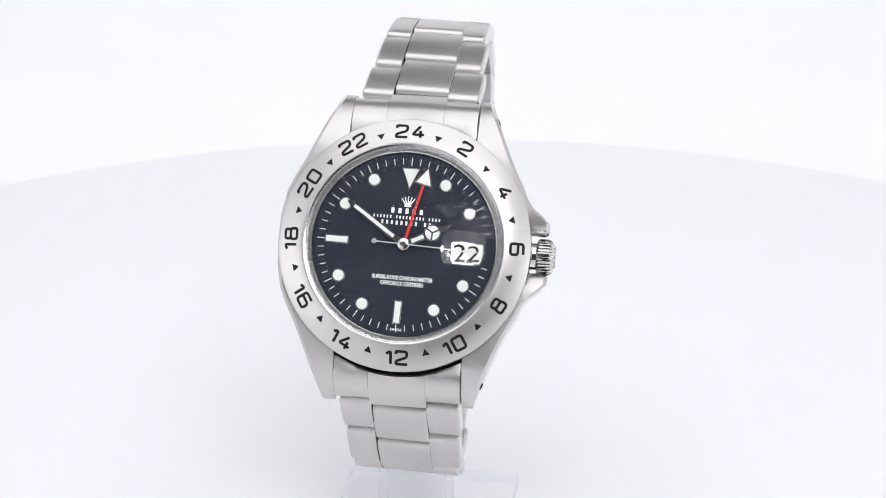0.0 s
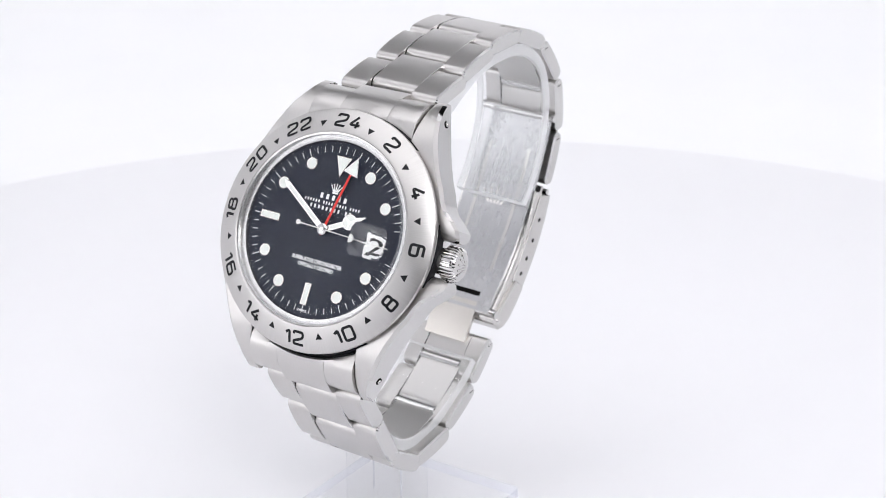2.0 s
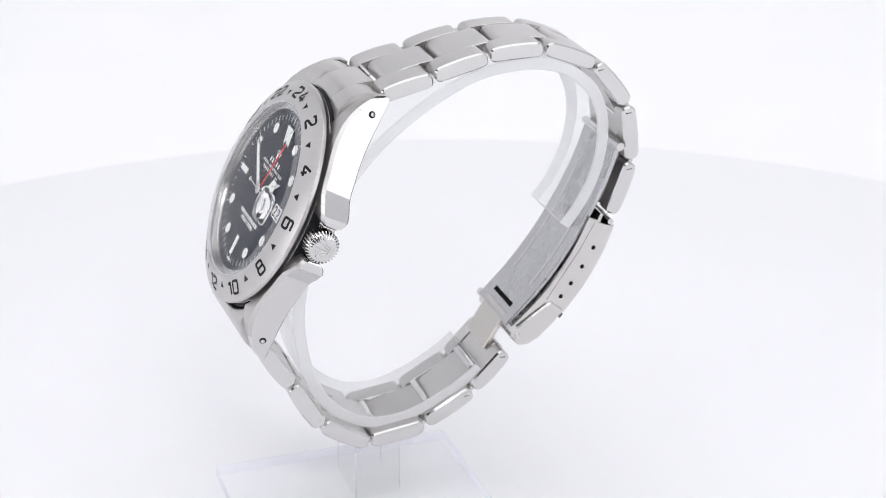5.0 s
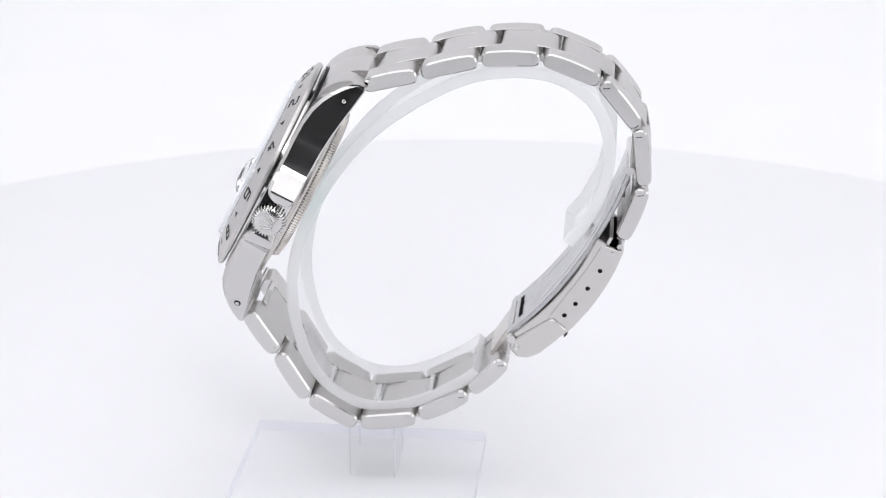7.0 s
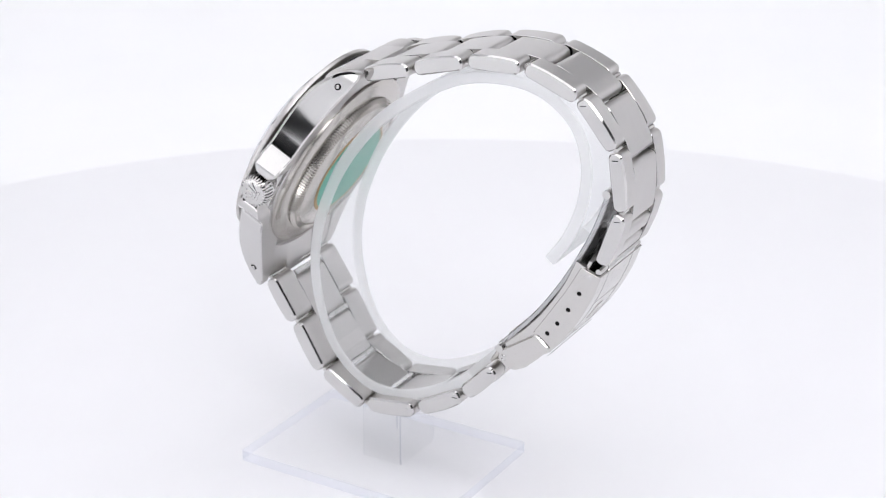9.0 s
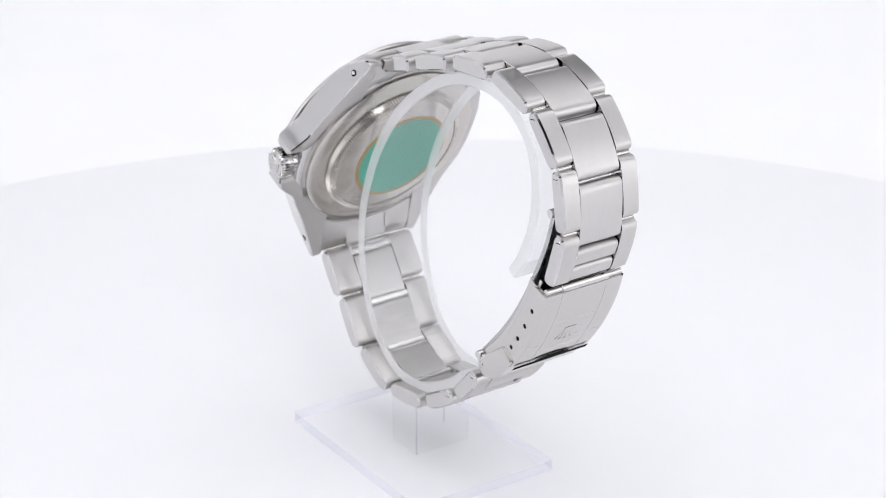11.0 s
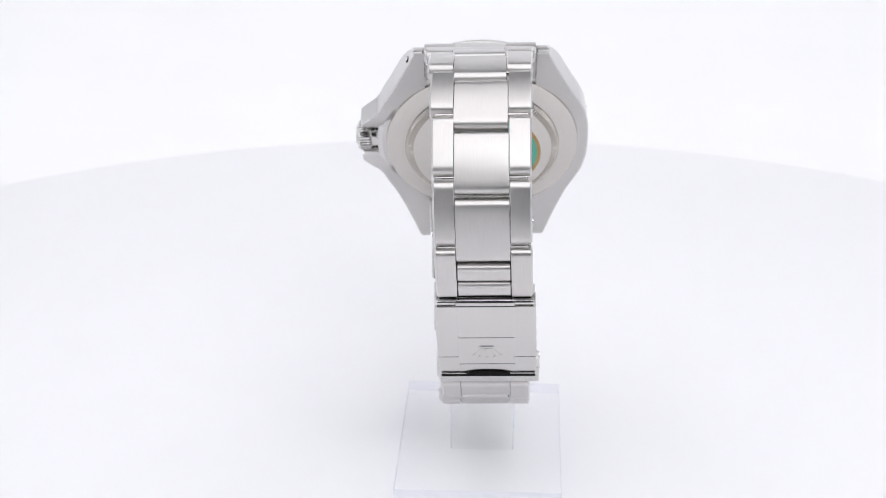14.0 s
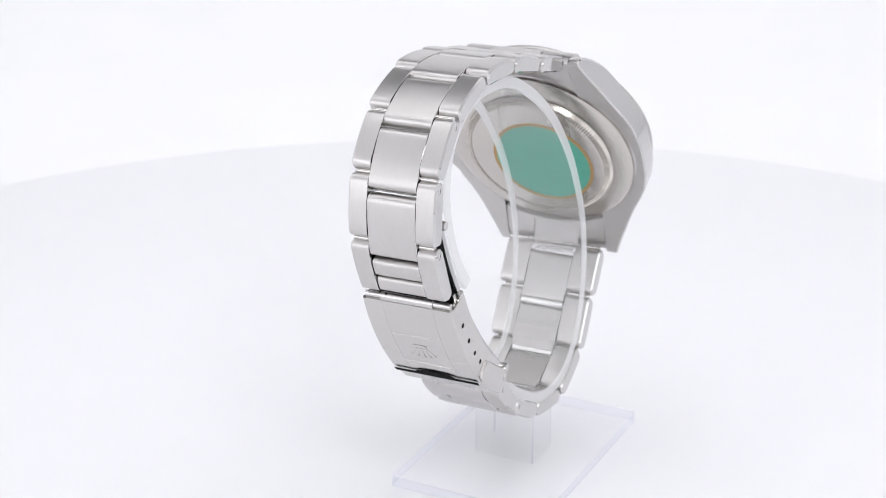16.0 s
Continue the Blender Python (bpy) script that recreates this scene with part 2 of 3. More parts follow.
def setting():
    # room shell is out of view, kept dark for the steel's reflections
    tagged(box_wall("floor", -1.6, 1.6, -1.8, 1.4, -0.80, -0.74, ROOM_GREY), "grey studio floor", "floor")
    tagged(box_wall("wall_north", -1.6, 1.6, 1.4, 1.5, -0.74, 1.6, ROOM_GREY), "grey studio wall", "wall")
    tagged(box_wall("wall_south", -1.6, 1.6, -1.9, -1.8, -0.74, 1.6, ROOM_GREY), "grey studio wall", "wall")
    tagged(box_wall("wall_east", 1.6, 1.7, -1.8, 1.4, -0.74, 1.6, ROOM_GREY), "grey studio wall", "wall")
    tagged(box_wall("wall_west", -1.7, -1.6, -1.8, 1.4, -0.74, 1.6, ROOM_GREY), "grey studio wall", "wall")
    tagged(box_wall("ceiling", -1.7, 1.7, -1.9, 1.5, 1.6, 1.66, ROOM_GREY), "grey studio ceiling", "ceiling")
    # the white sweep: table cloth, curved up into the back of the tent
    path = [(-0.75, -0.03)] + [(0.45 + 0.20 * math.sin(a), 0.17 - 0.20 * math.cos(a)) for a in (math.pi / 2 * i / 16 for i in range(17))] + [(0.65, 0.55)]
    bm = ribbon(path, 0.004, -0.56, 0.56, 0.0005)
    tagged(new("backdrop", mesh_of(bm, "backdrop", CLOTH_WHITE, 40, 1.0)), "white cloth sweep curving up behind the turntable", "backdrop", kind="structure")
    # tent cloth out of view; roof and added flaps are sized to shape reflections
    tagged(box_wall("tent_wall_west", -0.57, -0.562, -0.62, 0.66, -0.03, 0.72, CLOTH_WHITE), "unseen white cloth side of the tent", "tent wall")
    tagged(box_wall("tent_wall_east", 0.562, 0.57, -0.62, 0.66, -0.03, 0.72, CLOTH_WHITE), "unseen white cloth side of the tent", "tent wall")
    tagged(box_wall("fill_flap_west", -0.562, -0.15, -0.628, -0.62, -0.03, 0.38, CLOTH_WHITE), "low white flap added unseen to brighten the steel's reflections", "tent flap")
    tagged(box_wall("fill_flap_east", 0.32, 0.562, -0.628, -0.62, -0.03, 0.38, CLOTH_WHITE), "low white flap added unseen to brighten the steel's reflections", "tent flap")
    tagged(box_wall("tent_roof", -0.57, 0.57, -0.62, 0.34, 0.722, 0.73, CLOTH_WHITE), "unseen white cloth roof of the tent", "tent roof")
    tagged(box_wall("table", -0.7, 0.7, -0.77, 0.75, -0.74, -0.034, ROOM_GREY), "grey block table under the tent", "table")


setting()


def film_camera():
    """The black camera that filmed the watch; it shows in the polished flank."""
    root = tagged(new("film_camera"), "black camera on a tripod head facing the turntable", "camera")
    tilt = pose(0, -0.29075, 0.1657, 68.18 - 90, 0, 0.46)
    bm = bmesh.new()
    loft(bm, [[(x, y, z) for x, z in rounded([(-68, -55), (68, -55), (68, 45), (32, 72), (-32, 72), (-68, 45)], 12, 3)] for y in (-150, -95)])
    part("body", bm, BLACK_PLASTIC, root, "black camera body", m=tilt)
    barrel = lathe([(26, 0), (46, 0), (48, 2), (48, 40), (44, 44), (44, 74), (0, 74), (0, 60), (26, 40)], 48)
    part("lens_barrel", barrel, BLACK_PLASTIC, root, "black lens barrel", m=tilt @ at(0, -20, 0, 90, 0, 0))
    stem = lathe([(0, -560), (30, -560), (30, -80), (55, -75), (55, -55), (0, -55)], 24, False)
    part("stand_column", stem, BLACK_PLASTIC, root, "black tripod column", m=at(0, -420, 165) @ at(0, 0, 0))
    return root


film_camera()


# ---- the turntable ----
def turntable():
    root = new("turntable")
    tagged(root, "round white turntable with a smooth matt top", "turntable")
    R = 214
    part("platter", lathe([(0, -18), (R - 6, -18), (R, -14), (R, -1.2), (R - 0.4, -0.4), (R - 1.2, 0), (0, 0)], 192, False), TABLE_WHITE, root)
    part("base", lathe([(0, -27.5), (90, -27.5), (92, -26), (92, -18.2), (0, -18.2)], 96, False), TABLE_WHITE, root)
    return root


# ---- the watch ----


def lug(bm, sx, sy, rows):
    """One lug: rows of y, inner x, outer x, top z, bottom z."""
    rings = []
    for y, xi, xo, zt, zb in rows:
        c = min(0.55, 0.25 * (zt - zb), 0.3 * (xo - xi))
        loop = [(xi, zb), (xi, zt - 0.15), (xi + 0.15, zt), (xo - c, zt), (xo, zt - c), (xo, zb + 0.25), (xo - 0.25, zb)]
        rings.append([(sx * x, sy * y, z) for x, z in loop])
    loft(bm, rings)


def case():
    bm = bmesh.new()
    lathe([(14.6, -8.0), (18.9, -8.0), (19.8, -7.6), (20.1, -7.0), (20.1, -3.2), (19.8, -2.75), (16, -2.75)], 128, True, bm)
    guard = [(2.95, 15, 22.2, -4.7, -6.2), (3.1, 15, 22.6, -4.2, -6.7), (3.5, 14, 22.85, -3.6, -7.2), (4.1, 13, 22.9, -3.12, -7.65), (4.9, 11, 22.75, -2.85, -7.9), (6.1, 10, 21.5, -2.72, -8.0), (7.4, 10, 19.9, -2.7, -8.0), (8.8, 10, 19.0, -2.69, -8.0), (10.5, 10, 18.3, -2.68, -8.05)]
    flat = [(0.0, 15, 20.35, -2.75, -7.95), (4.0, 12, 20.2, -2.72, -8.0), (8.0, 10, 19.4, -2.7, -8.0), (10.5, 10, 18.3, -2.68, -8.05)]
    tip = [(13.0, 10.25, 16.95, -2.66, -8.2), (15.5, 10.25, 15.8, -2.75, -8.5), (18.0, 10.25, 14.75, -3.2, -8.9), (20.0, 10.25, 13.95, -4.0, -9.3),
           (21.6, 10.25, 13.3, -5.0, -9.6), (23.3, 10.25, 12.7, -6.4, -9.9), (24.4, 10.25, 12.3, -7.7, -10.1), (24.95, 10.35, 12.2, -8.9, -9.9), (25.05, 10.6, 12.0, -9.4, -9.85)]
    for sy in (1, -1):
        lug(bm, 1, sy, guard + tip)
        lug(bm, -1, sy, [(y, xi, xo + 0.25, zt, zb) for y, xi, xo, zt, zb in flat + tip])
    bmesh.ops.recalc_face_normals(bm, faces=bm.faces)
    for f in bm.faces:
        n = f.normal
        f.material_index = 0 if abs(n.z) > 0.55 and n.z > 0 else (1 if abs(n.x) > 0.35 else (0 if n.z < -0.5 else 1))
        if abs(n.x) < 0.35 and abs(n.y) > 0.8 and abs(f.calc_center_median().y) > 20:
            f.material_index = 0
    c = part("case", bm, [BRUSHED, POLISHED], watch, "brushed lugs with polished flanks", sharp=28)
    for sx in (1, -1):
        for sy in (1, -1):
            h = lathe([(0, 0.31), (0.54, 0.31), (0.6, 0.28), (0.6, -0.4), (0, -0.4)], 24, False)
            tilt = 23 * sx * sy
            part("lug_hole", h, [HOLE_SHADE], c, "near-black disc painted as the shade in a drilled lug hole", m=at(sx * 13.16, sy * 21.4, -7.6) @ Matrix.Rotation(radians(90 * sx), 4, "Y") @ Matrix.Rotation(radians(-tilt * sx), 4, "X"))
            dot = lathe([(0, 0.34), (0.12, 0.34), (0.16, 0.40), (0.26, 0.43), (0.36, 0.40), (0.4, 0.32), (0.4, 0.28), (0, 0.28)], 20, False)
            part("pin_end", dot, POLISHED, c, "bright spring pin end", m=at(sx * 13.16, sy * 21.4, -7.6) @ Matrix.Rotation(radians(90 * sx), 4, "Y") @ Matrix.Rotation(radians(-tilt * sx), 4, "X"))
    # black ring standing in for the shade between the bezel and the end links
    part("slit_shade", lathe([(16.5, -2.82), (20.14, -2.82), (20.14, -4.5), (16.5, -4.5)], 128), BLACK_INK_AND_SHADE, watch, "black ring as the shade in the slit under the bezel")
    # polished waist under the bezel
    part("bezel_seat", lathe([(15.9, -2.9), (17.3, -2.9), (17.3, -2.1), (15.9, -2.1)], 128), POLISHED, watch)
    # back
    back = part("case_back", lathe([(0, -10.6), (12.9, -10.6), (13.4, -10.4), (13.7, -9.9), (13.7, -9.3), (15.2, -9.15), (17.6, -8.95), (18.3, -8.6), (18.4, -7.9), (0, -7.9)], 128, False), BACK, watch, "plain satin screw-down steel back", m=at(-0.25, 0, 0))
    bm = bmesh.new()
    flutes = []
    for i in range(640):
        a, up = 2 * math.pi * i / 640, 0.34 if (i // 2) % 2 else 0.0
        flutes.append([(r * math.cos(a), r * math.sin(a), z - up) for r, z in ((13.3, -10.35), (14.3, -10.05), (14.7, -9.2))] + [(13.3 * math.cos(a), 13.3 * math.sin(a), -9.2)])
    loft(bm, flutes, False, True)
    part("fluted_ring", bm, BACK, back, "finely notched ring")
    part("sticker_rim", lathe([(9.0, -10.62), (10.0, -10.62), (10.0, -10.70), (9.0, -10.70)], 72), GOLD, back, "gold rim of the sticker", m=at(-1.2, -0.6, 0))
    part("sticker", lathe([(0, -10.61), (9.3, -10.61), (9.3, -10.72), (0, -10.72)], 72, False), GREEN, back, "round green sticker", m=at(-1.2, -0.6, 0))
    # crown
    bm = bmesh.new()
    n = 30
    rings = []
    for x, r0, r1 in ((19.0, 2.2, 2.2), (20.9, 2.2, 2.2), (21.0, 2.45, 2.6), (21.3, 2.55, 2.9), (23.0, 2.55, 2.9), (23.4, 2.42, 2.6), (23.65, 2.2, 2.25), (23.85, 1.2, 1.2)):
        rings.append([(x, (r0 if (i // 2) % 2 else r1) * math.cos(2 * math.pi * (i + 0.5 * (i % 2)) / (4 * n) ), (r0 if (i // 2) % 2 else r1) * math.sin(2 * math.pi * (i + 0.5 * (i % 2)) / (4 * n))) for i in range(4 * n)])
    loft(bm, rings)
    crown = part("crown", bm, POLISHED, watch, "fluted polished winding crown", m=at(0, -0.25, -5.4), sharp=25)
    emblem(crown, 2.9, POLISHED, Matrix.Translation((23.8 * MM, 0, 0)) @ Matrix.Rotation(radians(90), 4, "Z") @ Matrix.Rotation(radians(90), 4, "X"), 0.15)


def emblem(parent, size, mat, m, depth):
    """A plain fan of five short bars over a rounded foot."""
    bm = bmesh.new()
    for k in range(-2, 3):
        a = k * 0.30
        u, v = Vector((math.sin(a), math.cos(a))), Vector((math.cos(a), -math.sin(a)))
        o = Vector((k * 0.10, -0.30)) * size
        p = o + u * (0.72 - 0.04 * abs(k)) * size
        loop = [o - v * 0.07 * size, p - v * 0.035 * size, p + v * 0.035 * size, o + v * 0.07 * size]
        slab([tuple(q) for q in loop], 0, depth, min(0.02 * size, 0.6 * depth), bm)
        slab(circle(0.07 * size, 10, p.x, p.y), 0, depth, min(0.02 * size, 0.6 * depth), bm)
    slab([(x * size, y * size) for x, y in rounded([(-0.34, -0.5), (0.34, -0.5), (0.32, -0.33), (-0.32, -0.33)], 0.08)], 0, depth, min(0.02 * size, 0.6 * depth), bm)
    return part("emblem", bm, mat, parent, "plain fan-shaped maker's emblem", m=m)


def stroke(bm, pts, w, depth, closed=False, r=0.3):
    """An engraved stroke of even width along a rounded polyline."""
    if closed:
        mid = rounded(pts, r, 4)
        loft(bm, [[(*p, z) for p in inset_loop(mid, d)] for d, z in ((-w / 2, -depth), (-w / 2, depth), (w / 2, depth), (w / 2, -depth))], False, True)
        return
    mid = [Vector(pts[0])]
    for a, b, c in zip(pts, pts[1:], pts[2:]):
        a, b, c = Vector(a), Vector(b), Vector(c)
        d = min(r, 0.45 * (a - b).length, 0.45 * (c - b).length)
        p, q = b + (a - b).normalized() * d, b + (c - b).normalized() * d
        mid += [(1 - t) ** 2 * p + 2 * t * (1 - t) * b + t * t * q for t in (0, 0.25, 0.5, 0.75, 1)]
    mid.append(Vector(pts[-1]))
    rings = []
    for i, p in enumerate(mid):
        d = (mid[min(i + 1, len(mid) - 1)] - mid[max(i - 1, 0)]).normalized()
        n = Vector((-d.y, d.x)) * w / 2
        rings.append([(*(p + n), -depth), (*(p + n), depth), (*(p - n), depth), (*(p - n), -depth)])
    loft(bm, rings)


def numeral(text, height, width, w=0.45, depth=0.014):
    """Squarish engraved figures centred on the origin."""
    shapes = {"0": [([(0, 0), (1, 0), (1, 1), (0, 1)], True)],
              "1": [([(0, 0.78), (0.42, 1), (0.42, 0)], False)],
              "2": [([(0, 0.78), (0, 1), (1, 1), (1, 0.56), (0, 0.24), (0, 0), (1.05, 0)], False)],
              "4": [([(0.70, 1), (0, 0.26), (1.08, 0.26)], False), ([(0.74, 0.60), (0.74, 0)], False)],
              "6": [([(0.95, 1), (0, 1), (0, 0), (1, 0), (1, 0.58), (0.02, 0.58)], False)],
              "8": [([(0, 0), (1, 0), (1, 0.54), (0, 0.54)], True), ([(0.06, 0.54), (0.94, 0.54), (0.94, 1), (0.06, 1)], True)]}
    bm, h, gap = bmesh.new(), height - w, 0.85
    wide = [width * (0.42 if c == "1" else 1.0) for c in text]
    x = -(sum(wide) + gap * (len(text) - 1)) / 2
    for c, cw in zip(text, wide):
        for pts, closed in shapes[c]:
            stroke(bm, [(x + px * width, (py - 0.5) * h) for px, py in pts], w, depth, closed, 0.42)
        x += cw + gap
    return bm


def bezel():
    bz = part("bezel", lathe([(15.95, -2.2), (19.6, -2.2), (20.1, -1.95), (20.2, -1.6), (20.1, -1.25), (19.75, -1.02), (16.35, 0.42), (16.05, 0.45), (15.9, 0.3)], 192), SUNRAY, watch, "brushed steel 24-hour bezel")
    slope = math.degrees(math.atan2(1.44, 3.4))

    def on_bezel(hour, r, flip):
        a = -radians(15 * hour - 2.2)
        z = 0.42 - (r - 16.35) * 1.44 / 3.4 + 0.012
        m = Matrix.Rotation(a, 4, "Z") @ at(0, r, z) @ Matrix.Rotation(radians(-slope), 4, "X")
        return m @ Matrix.Rotation(math.pi, 4, "Z") if flip else m
    for hour in range(1, 25):
        if hour % 2:
            bm = slab([(-0.62, 0.52), (0.62, 0.52), (0, -0.58)], -0.02, 0.012, 0.005)
            part("triangle_mark", bm, BLACK_INK_AND_SHADE, bz, "black triangle", m=on_bezel(hour, 17.5, False))
        else:
            part("numeral", numeral(str(hour), 2.6, 1.72), BLACK_INK_AND_SHADE, bz, "black engraved numeral " + str(hour), m=on_bezel(hour, 18.0, 7 < hour < 17))


def crystal():
    bm = lathe([(0, 1.25), (14.8, 1.25), (15.15, 1.05), (15.5, 0.6), (15.6, 0.2), (15.6, -0.55), (14.8, -0.55), (0, -0.55)], 192, False)
    for f in bm.faces:
        c = f.calc_center_median()
        f.material_index = 1 if math.hypot(c.x, c.y) > 15.2 else 0
    ob = part("crystal", bm, [CRYSTAL, GROUND], watch, "clear sapphire crystal", sharp=40)
    # the raised lens over the date
    R, rim = 6.0, rounded([(-3.4, -2.75), (3.4, -2.75), (3.4, 2.75), (-3.4, 2.75)], 1.5, 8)
    low = math.sqrt(R * R - 13.6)

    def dome(k):
        return [(9.7 + x * k, y * k, 1.27 + 0.1 + max(0.0, math.sqrt(R * R - (x * x + y * y) * k * k) - low)) for x, y in rim]
    rings = [[(9.7 + x, y, 1.27) for x, y in rim]] + [dome(k) for k in (1.0, 0.97, 0.92, 0.84, 0.74, 0.62, 0.5, 0.38, 0.26, 0.14, 0.04)]
    bulge = part("date_lens", loft(bmesh.new(), rings), SAPPHIRE, ob, "raised clear lens over the date", sharp=40)
    for o in (ob, bulge):
        o.visible_shadow = False
    part("crystal_gasket", lathe([(15.62, -2.0), (15.95, -2.0), (15.95, 0.28), (15.62, 0.2)], 128), SATIN, watch)


ZD = -1.25


def dial():
    dl = part("dial", lathe([(0, ZD - 0.4), (14.9, ZD - 0.4), (14.9, ZD), (0, ZD)], 128, False), DIAL, watch, "glossy black dial")
    part("inner_ring", lathe([(14.5, ZD + 0.02), (14.72, -0.62), (15.15, -0.66), (15.6, -0.58), (15.6, -2.0), (14.6, -2.0)], 128), SATIN, watch, "satin steel ring round the dial")
    top = ZD + 0.01
    tick = mesh_of(slab([(-0.055, -0.5), (0.055, -0.5), (0.055, 0.5), (-0.055, 0.5)], 0, 0.02, 0.01), "minute_tick", WHITE_INK)
    long_tick = mesh_of(slab([(-0.06, -0.65), (0.06, -0.65), (0.06, 0.65), (-0.06, 0.65)], 0, 0.02, 0.01), "minute_tick", WHITE_INK)
    for i in range(60):
        a = -radians(6 * i)
        if i in (14, 15, 16):
            continue
        part("minute_tick", tick if i % 5 else long_tick, None, dl, m=Matrix.Rotation(a, 4, "Z") @ at(0, 13.35, top))

    def plot(loop, m, z=0.0):
        bm = slab(loop, 0, 0.22, 0.06)
        rim = part("hour_marker", bm, BACK, dl, "steel-rimmed luminous hour marker", m=m)
        part("luminous_fill", slab(inset_loop(loop, 0.18), 0.1, 0.25, 0.03), LUME, rim)
    for h in (1, 2, 4, 5, 7, 8, 10, 11):
        a = radians(30 * h)
        plot(circle(1.04, 28), at(11.5 * math.sin(a), 11.5 * math.cos(a), top))
    plot([(-0.64, -1.85), (0.64, -1.85), (0.64, 1.85), (-0.64, 1.85)], at(0, -10.8, top))
    plot([(-1.9, -0.64), (1.9, -0.64), (1.9, 0.64), (-1.9, 0.64)], at(-10.8, 0, top))
    plot([(-1.55, 1.6), (0, -1.9), (1.55, 1.6)], at(0, 10.7, top))
    # date
    part("date_disc", slab(rounded([(-1.8, -1.2), (1.8, -1.2), (1.8, 1.2), (-1.8, 1.2)], 0.2), 0, 0.03, 0.01), DATE_WHITE, dl, "white date window", m=at(9.9, -0.3, top))
    part("date_numeral", letters("22", 1.85, 1.2, 0.01, 0.01), BLACK_INK_AND_SHADE, dl, "black date 22", m=at(9.9, -0.3, top + 0.045))
    # printing
    part("dial_print", letters("SUPERLATIVE CHRONOMETER", 0.68, 0.80, 0.01, 0.03), WHITE_INK, dl, "white line of small capitals", m=at(0.25, -5.35, top + 0.012))
    part("dial_print", letters("OFFICIALLY CERTIFIED", 0.66, 0.79, 0.01, 0.03), WHITE_INK, dl, "white line of small capitals", m=at(0.25, -6.25, top + 0.012))
    part("dial_print", letters("SWISS", 0.42, 1.25, 0.01, 0.01), WHITE_INK, dl, "white small capitals", m=at(0, -13.55, top + 0.012))
    emblem(dl, 1.75, WHITE_INK, at(0, 6.9, top), 0.03)

    def bars(words, height, y, width, space):
        """Words as plain upright bars, one for each letter."""
        cells = sum(words) + space * (len(words) - 1)
        pitch, x = width / cells, -width / 2
        for count in words:
            bm = bmesh.new()
            for i in range(count):
                x0, x1 = x + pitch * (i + 0.2), x + pitch * (i + 0.66)
                slab([(x0, -height / 2), (x1, -height / 2), (x1, height / 2), (x0, height / 2)], 0, 0.02, 0.01, bm)
            part("print_bar", bm, WHITE_INK, dl, "row of plain white bars of print", m=at(0.05, y, top))
            x += pitch * (count + space)
    bars([5], 0.85, 5.35, 5.7, 1.0)
    bars([6, 9, 4], 0.5, 4.3, 11.0, 0.8)
    bars([8, 2], 0.64, 3.4, 8.4, 0.9)


def pointer_part(name, bm, mat, z, angle, label="", parent=None):
    return part(name, bm, mat, parent or watch, label, m=Matrix.Rotation(-radians(angle), 4, "Z") @ at(0, 0, z))


